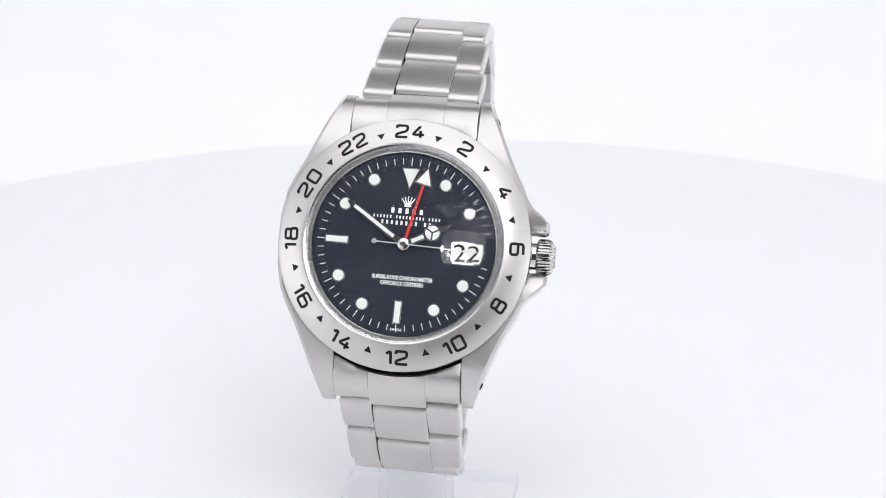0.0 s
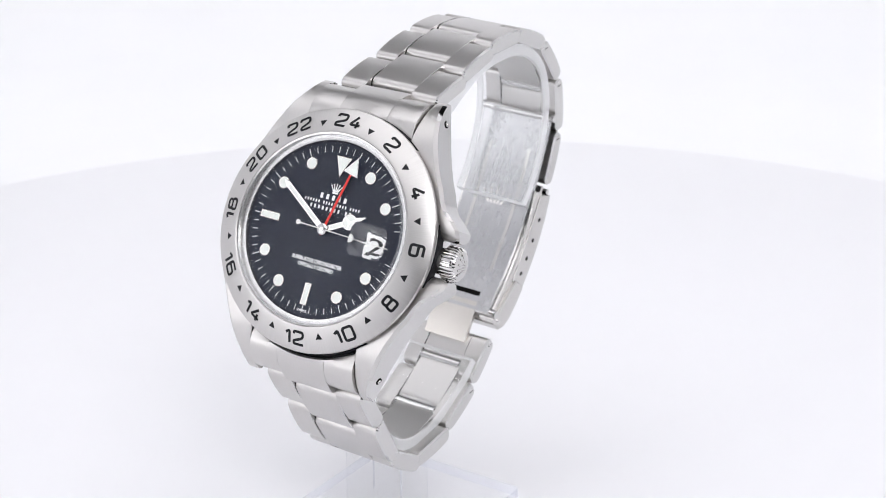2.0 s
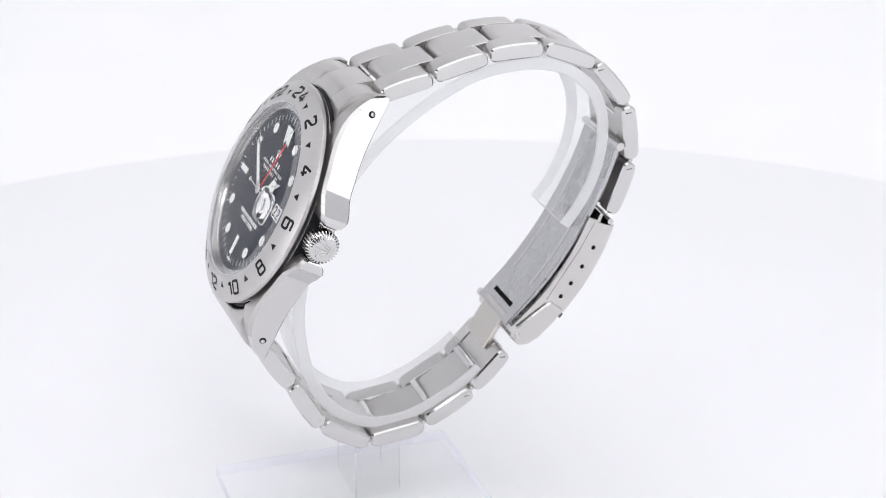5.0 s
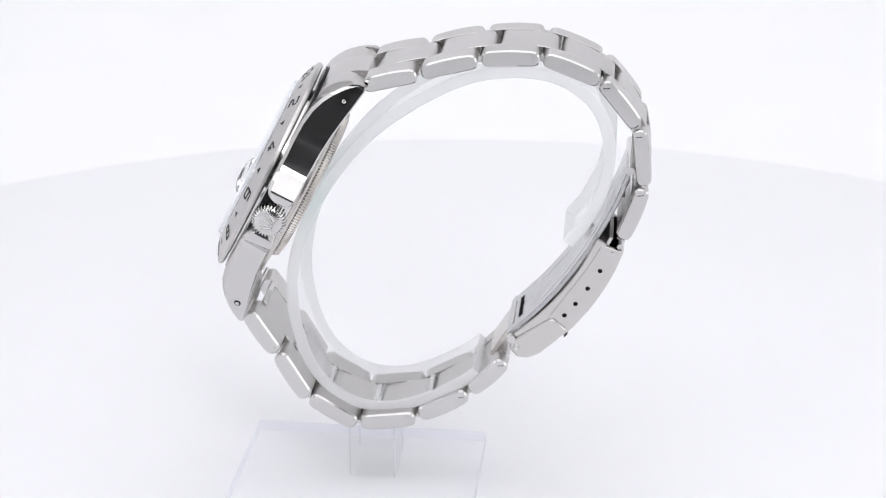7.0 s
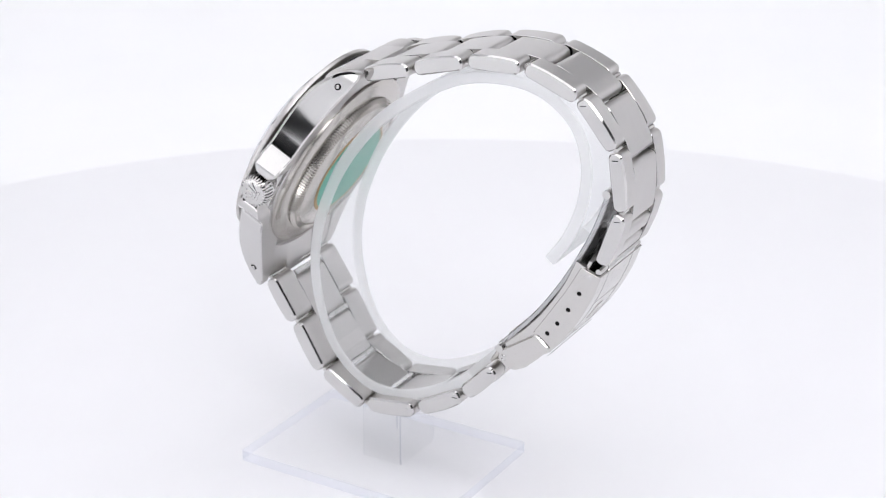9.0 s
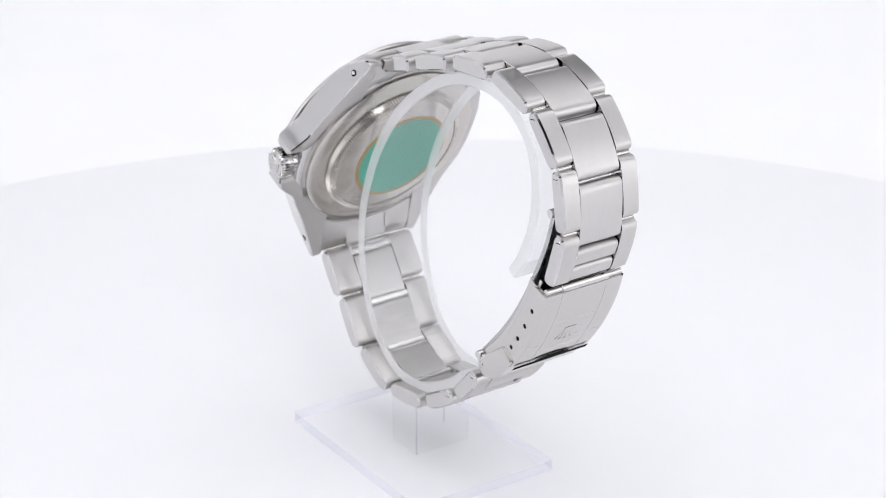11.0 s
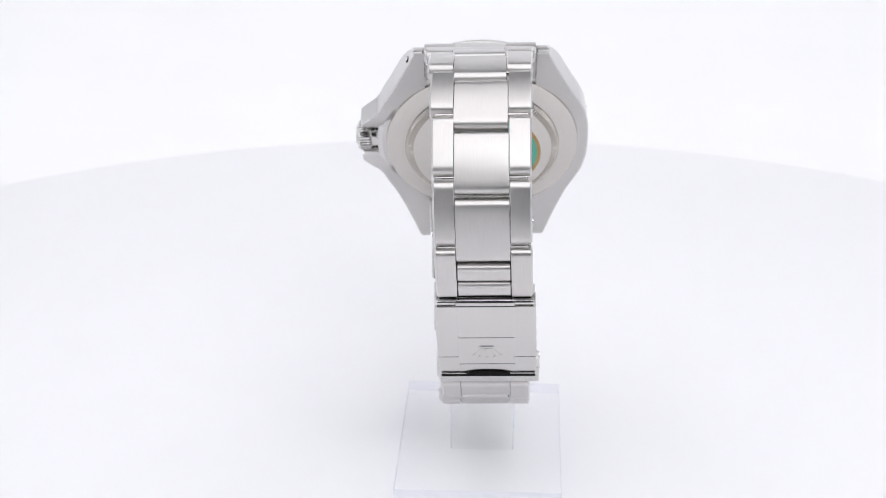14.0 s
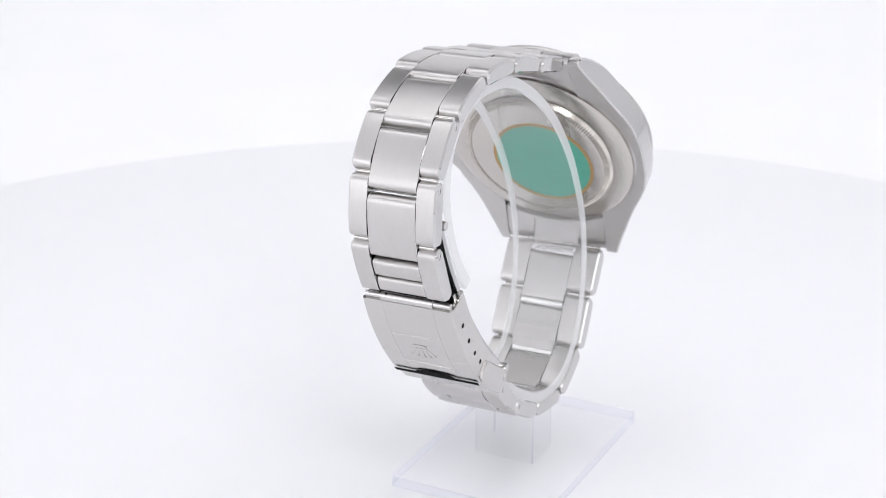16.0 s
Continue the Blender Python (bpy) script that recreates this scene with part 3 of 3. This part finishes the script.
def pointers():
    z = ZD + 0.3
    # hour pointer with a three-part disc
    bm = bmesh.new()
    slab([(-0.5, 0.3), (0.5, 0.3), (0.5, 3.7), (-0.5, 3.7)], 0, 0.12, 0.05, bm)
    slab(circle(1.35, 32, 0, 4.9), 0, 0.13, 0.05, bm)
    slab([(-0.55, 6.0), (0.55, 6.0), (0.06, 8.1), (-0.06, 8.1)], 0, 0.12, 0.05, bm)
    hp = pointer_part("hour_pointer", bm, POLISHED, z, 63, "steel hour pointer with round luminous head")
    for k in range(3):
        a0 = radians(90 + 120 * k + 7)
        a1 = radians(90 + 120 * (k + 1) - 7)
        loop = [(0.12 * math.cos((a0 + a1) / 2), 4.9 + 0.12 * math.sin((a0 + a1) / 2))] + [(1.15 * math.cos(a0 + (a1 - a0) * i / 10), 4.9 + 1.15 * math.sin(a0 + (a1 - a0) * i / 10)) for i in range(11)]
        part("luminous_fill", slab(loop, 0.08, 0.17, 0.02), LUME, hp)
    part("luminous_fill", slab([(-0.3, 1.3), (0.3, 1.3), (0.3, 3.4), (-0.3, 3.4)], 0.08, 0.16, 0.02), LUME, hp)
    # 24-hour pointer, red
    rp = pointer_part("second_zone_pointer", slab([(-0.22, -1.0), (0.22, -1.0), (0.2, 10.2), (-0.2, 10.2)], 0, 0.1, 0.03), RED, z + 0.22, 12.8, "red 24-hour pointer with luminous triangle")
    tri = part("triangle_head", slab([(-1.55, 9.9), (1.55, 9.9), (0, 13.1)], 0, 0.14, 0.05), POLISHED, rp, "steel-rimmed triangle")
    part("luminous_fill", slab([(-1.22, 10.08), (1.22, 10.08), (0, 12.6)], 0.08, 0.17, 0.02), LUME, rp)
    # minute pointer
    mp = pointer_part("minute_pointer", slab([(-0.5, -0.8), (0.5, -0.8), (0.5, 10.4), (0, 11.6), (-0.5, 10.4)], 0, 0.12, 0.05), POLISHED, z + 0.42, -56.8, "steel minute pointer with luminous strip")
    part("luminous_fill", slab([(-0.27, 2.0), (0.27, 2.0), (0.27, 10.0), (-0.27, 10.0)], 0.08, 0.16, 0.02), LUME, mp)
    # seconds pointer
    bm = slab([(-0.1, -4.6), (0.1, -4.6), (0.07, 12.8), (-0.07, 12.8)], 0, 0.08, 0.02)
    slab(circle(0.42, 20, 0, -4.7), 0, 0.09, 0.03, bm)
    slab(circle(0.62, 24, 0, 6.5), 0, 0.09, 0.03, bm)
    sp = pointer_part("seconds_pointer", bm, POINTER, z + 0.6, 91.5, "thin steel seconds pointer")
    part("luminous_fill", slab(circle(0.48, 24, 0, 6.5), 0.05, 0.12, 0.02), LUME, sp)
    part("pointer_hub", lathe([(0, 0), (0.95, 0), (0.95, 0.55), (0.8, 0.65), (0.4, 0.7), (0.35, 0.8), (0, 0.8)], 28, False), POLISHED, watch, m=at(0, 0, z))


def end_link(sy):
    """Three pieces between the lugs, hollowed to the case's round, the open slit's shade painted black."""
    def piece(x0, x1, tail):
        bm, rings = bmesh.new(), []
        for i in range(9):
            x = x0 + (x1 - x0) * i / 8
            y0 = math.sqrt((20.22 if sy > 0 else 20.62) ** 2 - x * x)
            k = 0.06 if i in (0, 8) else 0.0
            rise = 0.55 if sy > 0 else 0.0
            top = [(y0 + k, -3.95 + rise - k), (max(y0 + 0.3, 20.0), -3.76 + 0.7 * rise - k), (20.95, -3.85 + 0.2 * rise - k), (22.2, -4.5 - k), (23.2, -5.4 - k), (24.0, -6.5 - k)]
            rings.append([(x, sy * y, z) for y, z in top + tail + [(y0 - 1.0, -8.3), (y0 - 1.0, -7.2), (y0 + k, -7.0)]])
        return loft(bm, rings)
    core = part("end_link", piece(-4.6, 4.6, [(24.8, -7.8), (25.5, -9.1), (25.3, -10.3), (24.0, -10.9), (22.0, -9.4)]), BRUSHED, watch, "brushed end link fitted between the lugs", sharp=30)
    for s in (-1, 1):
        x0, x1 = sorted((s * 4.64, s * 10.15))
        part("end_link_side", piece(x0, x1, [(24.35, -7.6), (24.5, -8.4), (24.4, -9.7), (21.5, -9.6)]), BRUSHED, core, sharp=30)
    # black strip puts the slit's shade into colour
    part("slit_floor_shade", prism([(sy * y, z) for y, z in ((17.0, -4.9), (22.0, -5.4), (22.0, -5.8), (17.0, -5.8))], -10.1, 10.1, 0.05), BLACK_INK_AND_SHADE, core, "black strip painted as the shade deep in the slit")


# the head sits a little askew on the bracelet, the case turned a trifle against the dial
HEAD = at(-0.35, 0, 0, 0, 2.0, 1.5)
case()
end_link(1)
end_link(-1)
HEAD = at(-0.35, 0, 0, 0, 2.0, 0)
bezel()
crystal()
dial()
pointers()
HEAD = Matrix.Identity(4)


# ---- the bracelet: joints along its curve, (y, z) ----
UPPER = [(24.2, -9.6), (30.8, -17.2), (37.8, -25.0), (43.0, -34.2), (44.2, -45.0), (40.0, -54.7), (31.0, -61.0), (20.3, -62.5)]
LOWER = [(-23.8, -10.3), (-28.7, -18.8), (-34.4, -27.8), (-35.0, -38.3), (-28.6, -47.3), (-19.6, -53.3), (-10.4, -56.1)]


def between(z, rows):
    """A value read off rows of (z, value), z falling."""
    for (z0, v0), (z1, v1) in zip(rows, rows[1:]):
        if z >= z1:
            k = min(1, max(0, (z0 - z) / (z0 - z1)))
            return v0 + (v1 - v0) * k
    return rows[-1][1]


def half_width(z, upper):
    return between(z, [(-9, 9.95), (-14, 9.75), (-22, 9.1), (-33, 8.5), (-46, 8.0), (-60, 7.85)] if upper else [(-9, 10.1), (-26, 9.5), (-45, 8.4), (-56, 7.85)])


def middle_x(z, upper):
    return between(z, [(-9, -1.2), (-22, -1.8), (-33, -2.4), (-46, -2.65), (-60, -2.75)] if upper else [(-9, 0.0), (-26, -0.3), (-45, -1.0), (-56, -1.95)])


def link_loop(length, thick, dome=0.25):
    """A link's side outline: rounded ends, arched outside, slightly hollow inside."""
    h, t, r = length / 2, thick / 2, 1.5
    low = rounded([(-h, -t), (h, -t), (h, t), (-h, t)], r, 5)
    bottom, top = low[:12], low[12:]
    right, left = top[:6], top[6:]
    crest = [(right[-1][0] + (left[0][0] - right[-1][0]) * i / 9, t) for i in range(1, 9)]
    return bottom + [(y, z + dome * (1 - (y / h) ** 2)) for y, z in right + crest + left]


def link_frame(p, q, x, thick, inside):
    """The pose of a piece from joint p to joint q, its local z away from the wrist."""
    p, q = Vector(p), Vector(q)
    d = (q - p).normalized()
    out = Vector((-d.y, d.x))
    c = (p + q) / 2
    if out.dot(c - Vector(inside)) < 0:
        out = -out
    ey, ez = Vector((0, d.x, d.y)), Vector((0, out.x, out.y))
    ex = ey.cross(ez)
    m = Matrix((ex, ey, ez)).transposed().to_4x4()
    m.translation = Vector((x, c.x, c.y)) * MM
    return m


def two_tone(bm, limit=0.6):
    bmesh.ops.recalc_face_normals(bm, faces=bm.faces)
    for f in bm.faces:
        f.material_index = 1 if abs(f.normal.x) > limit else 0
    return bm


def along(pts, i, shift):
    """A joint moved on along the chain's smooth curve by a share of the next pitch."""
    if i + 1 < len(pts):
        p0, p1, p2, p3 = (Vector(pts[max(0, min(len(pts) - 1, j))]) for j in (i - 1, i, i + 1, i + 2))
        t = shift
        return tuple(0.5 * (2 * p1 + (p2 - p0) * t + (2 * p0 - 5 * p1 + 4 * p2 - p3) * t * t + (3 * p1 - p0 - 3 * p2 + p3) * t ** 3))
    d = Vector(pts[i]) - Vector(pts[i - 1])
    return tuple(Vector(pts[i]) + d * shift)


def bracelet(pts, screws):
    inside = (5, -36)
    n = len(pts) - 1
    for i in range(n):
        p, q = pts[i], pts[i + 1]
        z = (p[1] + q[1]) / 2
        hw, cx = half_width(z, pts is UPPER), middle_x(z, pts is UPPER)
        thick = 2.95 if pts is UPPER else 3.2
        wc = 4.55 if z > -26 else 4.4
        short = i == n - 1
        length = (Vector(q) - Vector(p)).length
        a, b = along(pts, i, 0.27), along(pts, i + 1, 0.27)
        if short:
            b = tuple(Vector(pts[i + 1]))
        m0 = link_frame(a, b, cx, thick, inside)
        lc = (Vector(b) - Vector(a)).length
        shape = prism(link_loop(lc - 0.55, thick - 0.5, 0.38), -wc + 0.05, wc - 0.05, 0.08)
        if short and pts is UPPER:
            # the last centre piece is two narrow rolls
            shape.free()
            shape = bmesh.new()
            for y0, y1 in ((-lc / 2 + 0.15, -0.25), (0.05, lc / 2 - 0.75)):
                roll = rounded([(y0, -thick / 2), (y1, -thick / 2), (y1, thick / 2 - 0.25), (y0, thick / 2 - 0.25)], 1.0, 5)
                prism(roll, -wc + 0.08, wc - 0.08, 0.12, shape)
        core = part("centre_link", two_tone(shape), [BRUSHED, POLISHED], watch, "brushed steel centre link", m=m0)
        inv = m0.inverted()
        for s in (-1, 1):
            m1 = link_frame(p, q, cx + s * (hw + wc) / 2, thick, inside)
            w = (hw - wc) / 2 - 0.02
            ends = (0.05, 0.28) if s * m1[0][0] > 0 else (0.28, 0.05)
            side = prism(link_loop(length - 0.65, thick - 0.42, 0.36), -w, w, ends[0], None, ends[1])
            part("side_link", two_tone(side), [BRUSHED, POLISHED], core, "brushed outer link with polished edge", m=inv @ m1)
        rod = lathe([(0, -hw + 0.6), (0.4, -hw + 0.6), (0.4, hw - 0.6), (0, hw - 0.6)], 14, False)
        m2 = Matrix.Translation((cx * MM, p[0] * MM, p[1] * MM)) @ Matrix.Rotation(radians(90), 4, "Y")
        part("hinge_rod", rod, SATIN, core, m=inv @ m2)
        # bright bar across the inside of the joint
        bar = rounded([(-0.55, -0.3), (0.55, -0.3), (0.55, 0.3), (-0.55, 0.3)], 0.25, 3)
        m3 = link_frame(along(pts, i, 0.1), along(pts, i, 0.35), cx, thick, inside) @ at(0, 0, 0.12 - thick / 2)
        part("inner_bar", prism(bar, -wc + 0.15, wc - 0.15, 0.08), POLISHED, core, m=inv @ m3)
        if pts is LOWER:
            for s in (-1, 1):
                for f in (0.1, 0.9):
                    c = Vector(p).lerp(Vector(q), f) + Vector((0, 0.55 if i > 2 else 0.15)) + Vector((0.45 if i < 3 else 0.1, 0))
                    dot = lathe([(0, 0.05), (0.14, 0.05), (0.24, 0.0), (0.24, -0.2), (0, -0.2)], 12, False)
                    part("pin_end", dot, POLISHED, core, m=inv @ Matrix.Translation(((cx + s * (hw - 0.03)) * MM, c.x * MM, c.y * MM)) @ Matrix.Rotation(radians(90 * s), 4, "Y"))
        if i in screws:
            for s in (-1, 1):
                c = Vector(p).lerp(Vector(q), 0.14 if pts is UPPER else 0.86)
                disc = lathe([(0, 0.02), (0.16, 0.02), (0.58, 0.02), (0.6, -0.03), (0.66, -0.03), (0.7, 0.0), (0.72, -0.2), (0, -0.2)], 20, False)
                ms = Matrix.Translation(((cx + s * (hw - 0.02)) * MM, c.x * MM, c.y * MM)) @ Matrix.Rotation(radians(90 * s), 4, "Y")
                part("link_screw", disc, POLISHED, core, "slotted screw head", m=inv @ ms)
                part("screw_slot", slab([(-0.55, -0.07), (0.55, -0.07), (0.55, 0.07), (-0.55, 0.07)], 0.0, 0.028, 0.005), HOLE_SHADE, core, m=inv @ ms @ Matrix.Rotation(0.6, 4, "Z"))


bracelet(UPPER, (4, 5, 6))
bracelet(LOWER, (4, 5))


def clasp():
    cx = -2.75
    w = 8.25
    outer = smooth_path([(18.9, -63.5), (14.0, -64.1), (8.0, -64.0), (2.5, -63.2), (-0.3, -62.5)], 5)
    cover = part("clasp_cover", ribbon(outer, 0.8, cx - w, cx + w, 0.2), SATIN, watch, "brushed steel folding clasp cover", sharp=35)
    flank = rounded(smooth_path([(18.8, -63.8), (14.0, -64.4), (8.0, -64.3), (2.5, -63.5), (-1.2, -62.5)], 4) + smooth_path([(1.0, -58.6), (6.5, -59.2), (12.5, -59.8), (18.2, -60.0)], 4), 0.25, 2)
    holes = [(13.7, -62.1), (9.6, -61.9), (5.9, -61.5), (2.9, -60.9)]
    for s in (-1, 1):
        x0, x1 = sorted((cx + s * (w - 0.9), cx + s * (w + 0.02)))
        fl = part("clasp_flank", prism(flank, x0, x1, 0.1), SATIN, cover, "side of the clasp with four adjustment holes", sharp=35)
        for y, z in holes + [(17.6, -62.3)]:
            pin = y > 17
            disc = lathe([(0, 0.03), (0.36, 0.03), (0.44, 0.0), (0, -0.02)], 18, False)
            part("spring_bar_end" if pin else "adjustment_hole", disc, POLISHED if pin else HOLE_SHADE, cover, m=Matrix.Translation(((cx + s * (w + 0.02)) * MM, y * MM, z * MM)) @ Matrix.Rotation(radians(90 * s), 4, "Y"))
    # fine raised panel lines on the cover
    skin = [(y, z - 0.40) for y, z in outer]
    for s in (-1, 1):
        part("panel_line", ribbon(skin, 0.12, cx + s * 4.7 - 0.1, cx + s * 4.7 + 0.1, 0.02), POLISHED, cover)
        x0, x1 = sorted((cx + s * 4.75, cx + s * (w - 0.1)))
        part("panel_line", ribbon([(5.95, -64.16), (5.75, -64.14)], 0.12, x0, x1, 0.02), POLISHED, cover)
    for y in (12.0, 3.6):
        k = min(range(len(skin) - 1), key=lambda q: abs(skin[q][0] - y))
        u = (Vector(skin[k + 1]) - Vector(skin[k])).normalized() * 0.15
        part("panel_line", ribbon([skin[k], tuple(Vector(skin[k]) + u)], 0.12, cx - 4.65, cx + 4.65, 0.02), POLISHED, cover)
    emblem(cover, 3.9, SATIN, Matrix.Translation((cx * MM, 7.4 * MM, -64.35 * MM)) @ Matrix.Rotation(radians(175), 4, "X"), 0.07)
    part("roller", lathe([(0, -w + 0.4), (0.55, -w + 0.4), (0.55, -4.9), (0.8, -4.8), (0.8, 4.8), (0.55, 4.9), (0.55, w - 0.4), (0, w - 0.4)], 18, False), POLISHED, cover, "polished roller at the head of the cover", m=at(cx, 19.3, -63.0) @ Matrix.Rotation(radians(90), 4, "Y"))
    # lower catch
    block = rounded([(1.35, -59.6), (0.7, -62.7), (-2.4, -61.95), (-5.2, -60.9), (-5.6, -60.85), (-7.8, -59.3), (-8.6, -57.6), (-7.8, -55.4), (-6.5, -55.0), (0.9, -59.0)], 0.35, 3)
    part("clasp_catch", prism(block, cx - w - 0.45, cx + w + 0.45, 0.25), SATIN, watch, "thumb catch at the end of the clasp", sharp=35)
    # dark lens-shaped sheet on the surface paints the gap's shade
    gap = [(-w + 0.2, -0.5), (w - 0.2, -0.5), (w - 0.2, 0.5)] + [(3.8 * math.cos(math.pi * i / 12), 0.5 + 1.1 * math.sin(math.pi * i / 12)) for i in range(13)] + [(-w + 0.2, 0.5)]
    part("catch_gap_shade", slab(gap, 0, 0.06, 0.02), HOLE_SHADE, cover, "dark sheet painted as the shade in the cover's end gap", m=at(cx, -0.62, -63.10) @ Matrix.Rotation(radians(-14), 4, "X") @ Matrix.Rotation(math.pi, 4, "Y"))
    for s in (-1, 1):
        dot = lathe([(0, 0.05), (0.3, 0.05), (0.38, 0.12), (0.52, 0.12), (0.6, 0.0), (0.6, -0.2), (0, -0.2)], 20, False)
        part("catch_pin", dot, POLISHED, cover, "bright end of the catch pin", m=Matrix.Translation(((cx + s * (w + 0.45)) * MM, -7.0 * MM, -56.4 * MM)) @ Matrix.Rotation(radians(90 * s), 4, "Y"))
    for s in (-1, 1):
        x0, x1 = sorted((cx + s * 7.2, cx + s * 8.1))
        part("cover_rail", ribbon(smooth_path([(18.6, -59.7), (12.5, -59.9), (6.5, -59.3), (0.6, -58.0), (-5.5, -55.9)], 5), 2.2, x0, x1, 0.2), SATIN, watch, "polished side rail of the clasp")
    # folding blades inside
    blade = smooth_path([(32.4, -57.4), (26.0, -58.4), (18.0, -58.6), (10.0, -58.1), (2.0, -56.7), (-6.2, -54.3)], 5)
    bl = part("folding_blade", ribbon(blade, 0.9, cx - 7.3, cx + 7.3, 0.15), BLADE, watch, "long satin folding blade inside the clasp")
    for s in (-1, 1):
        part("blade_slot", ribbon([(y, z + 0.47) for y, z in blade[5:-5]], 0.06, cx + s * 4.3 - 0.35, cx + s * 4.3 + 0.35, 0.01), SATIN, bl, "pressed groove")
    part("blade_hinge", lathe([(0, -8.0), (0.75, -8.0), (0.8, -7.6), (0.8, 7.6), (0.75, 8.0), (0, 8.0)], 18, False), POLISHED, bl, "round hinge pin", m=at(cx, 32.6, -57.3) @ Matrix.Rotation(radians(90), 4, "Y"))
    part("blade_hinge", lathe([(0, -8.8), (0.75, -8.8), (0.8, -8.4), (0.8, 8.4), (0.75, 8.8), (0, 8.8)], 18, False), POLISHED, bl, "round hinge pin", m=at(cx, -6.0, -54.9) @ Matrix.Rotation(radians(90), 4, "Y"))
    emblem(bl, 5.0, SATIN, at(cx, 15.5, -58.1), 0.08)
    emblem(bl, 1.6, POLISHED, at(cx, 3.2, -56.6) @ Matrix.Rotation(radians(-10), 4, "X"), 0.06)
    part("blade_window", slab([(-4.2, -0.45), (4.2, -0.45), (4.2, 0.45), (-4.2, 0.45)], 0, 0.04, 0.01), HOLE_SHADE, bl, "near-black strip painted as the shade in the blade's slot", m=at(cx, -3.0, -54.75) @ Matrix.Rotation(radians(-17), 4, "X"))
    part("hinge_tongue", ribbon([(-4.6, -54.6), (-8.5, -54.2), (-12.5, -54.0)], 0.9, cx - 4.6, cx + 4.6, 0.15), BACK, watch, "flat tongue joining the blade to the last link")
    inner = smooth_path([(20.0, -60.8), (12.0, -61.0), (4.0, -59.9), (-7.5, -56.0)], 5)
    part("cover_lining", ribbon(inner, 0.7, cx - 7.7, cx + 7.7, 0.1), SATIN, watch, "inner plate of the clasp")


clasp()


# ---- the clear stand, built in the watch's own axes ----
stand = tagged(new("display_stand"), "clear acrylic stand with a split ring on a flat foot", "display stand")


def stand_parts():
    path = smooth_path([(-15.3, -52.7), (-18.8, -51.1), (-24.4, -47.6), (-29.5, -42.8), (-32.3, -37.0), (-32.2, -31.3), (-29.8, -25.7), (-24.5, -20.1), (-17.9, -15.8), (-10.0, -13.1),
                        (-2.0, -12.2), (6.0, -12.5), (16.0, -14.7), (25.6, -19.2), (34.0, -25.3), (39.2, -32.6), (41.2, -39.0), (40.6, -44.8), (38.6, -48.6), (35.2, -51.7), (31.0, -53.8), (25.8, -55.1), (20.1, -55.3), (15.4, -54.6)], 4)
    bm = ribbon(path, 2.2, -9.3, 5.5, 0.25)
    bm.normal_update()
    for f in bm.faces:
        f.material_index = 1 if abs(f.normal.x) > 0.6 or len(f.verts) > 4 else 0
    ring = part("split_ring", bm, [RING_FACE, ACRYLIC_EDGE], stand, "clear acrylic split ring")
    up = WATCH.inverted()
    foot = bmesh.new()
    slab(rounded([(-15.8, -23.0), (15.8, -23.0), (15.8, 23.0), (-15.8, 23.0)], 0.6, 3), 0, 2.4, 0.25, foot)
    foot.normal_update()
    for f in foot.faces:
        f.material_index = 1 if abs(f.normal.z) < 0.5 else 0
    ob = part("foot", foot, [ACRYLIC, FOOT_EDGE], stand, "flat clear acrylic foot")
    ob.matrix_basis = up @ at(-7.0, -18.0, 0.05, 0, 0, -8.5)
    post = bmesh.new()
    slab(rounded([(-6.2, -4.4), (6.2, -4.4), (6.2, 4.4), (-6.2, 4.4)], 0.7, 3), 2.65, 17.3, 0.3, post)
    post.normal_update()
    for f in post.faces:
        f.material_index = 1 if abs(f.normal.x) > 0.2 and abs(f.normal.y) > 0.2 else 0
    ob2 = part("post", post, [ACRYLIC, FOOT_EDGE], stand, "clear acrylic post")
    ob2.matrix_basis = up @ at(-7.0, -14.8, 0.05, 0, 0, -8.5)
    for o in (ring, ob, ob2):
        o.visible_shadow = False


stand_parts()
platter = turntable()


def motions():
    for thing, m in ((watch, WATCH), (stand, WATCH), (platter, Matrix.Identity(4))):
        walk(thing, [(t, Matrix.Rotation(radians(a), 4, "Z") @ m) for t, a in TURN])


motions()
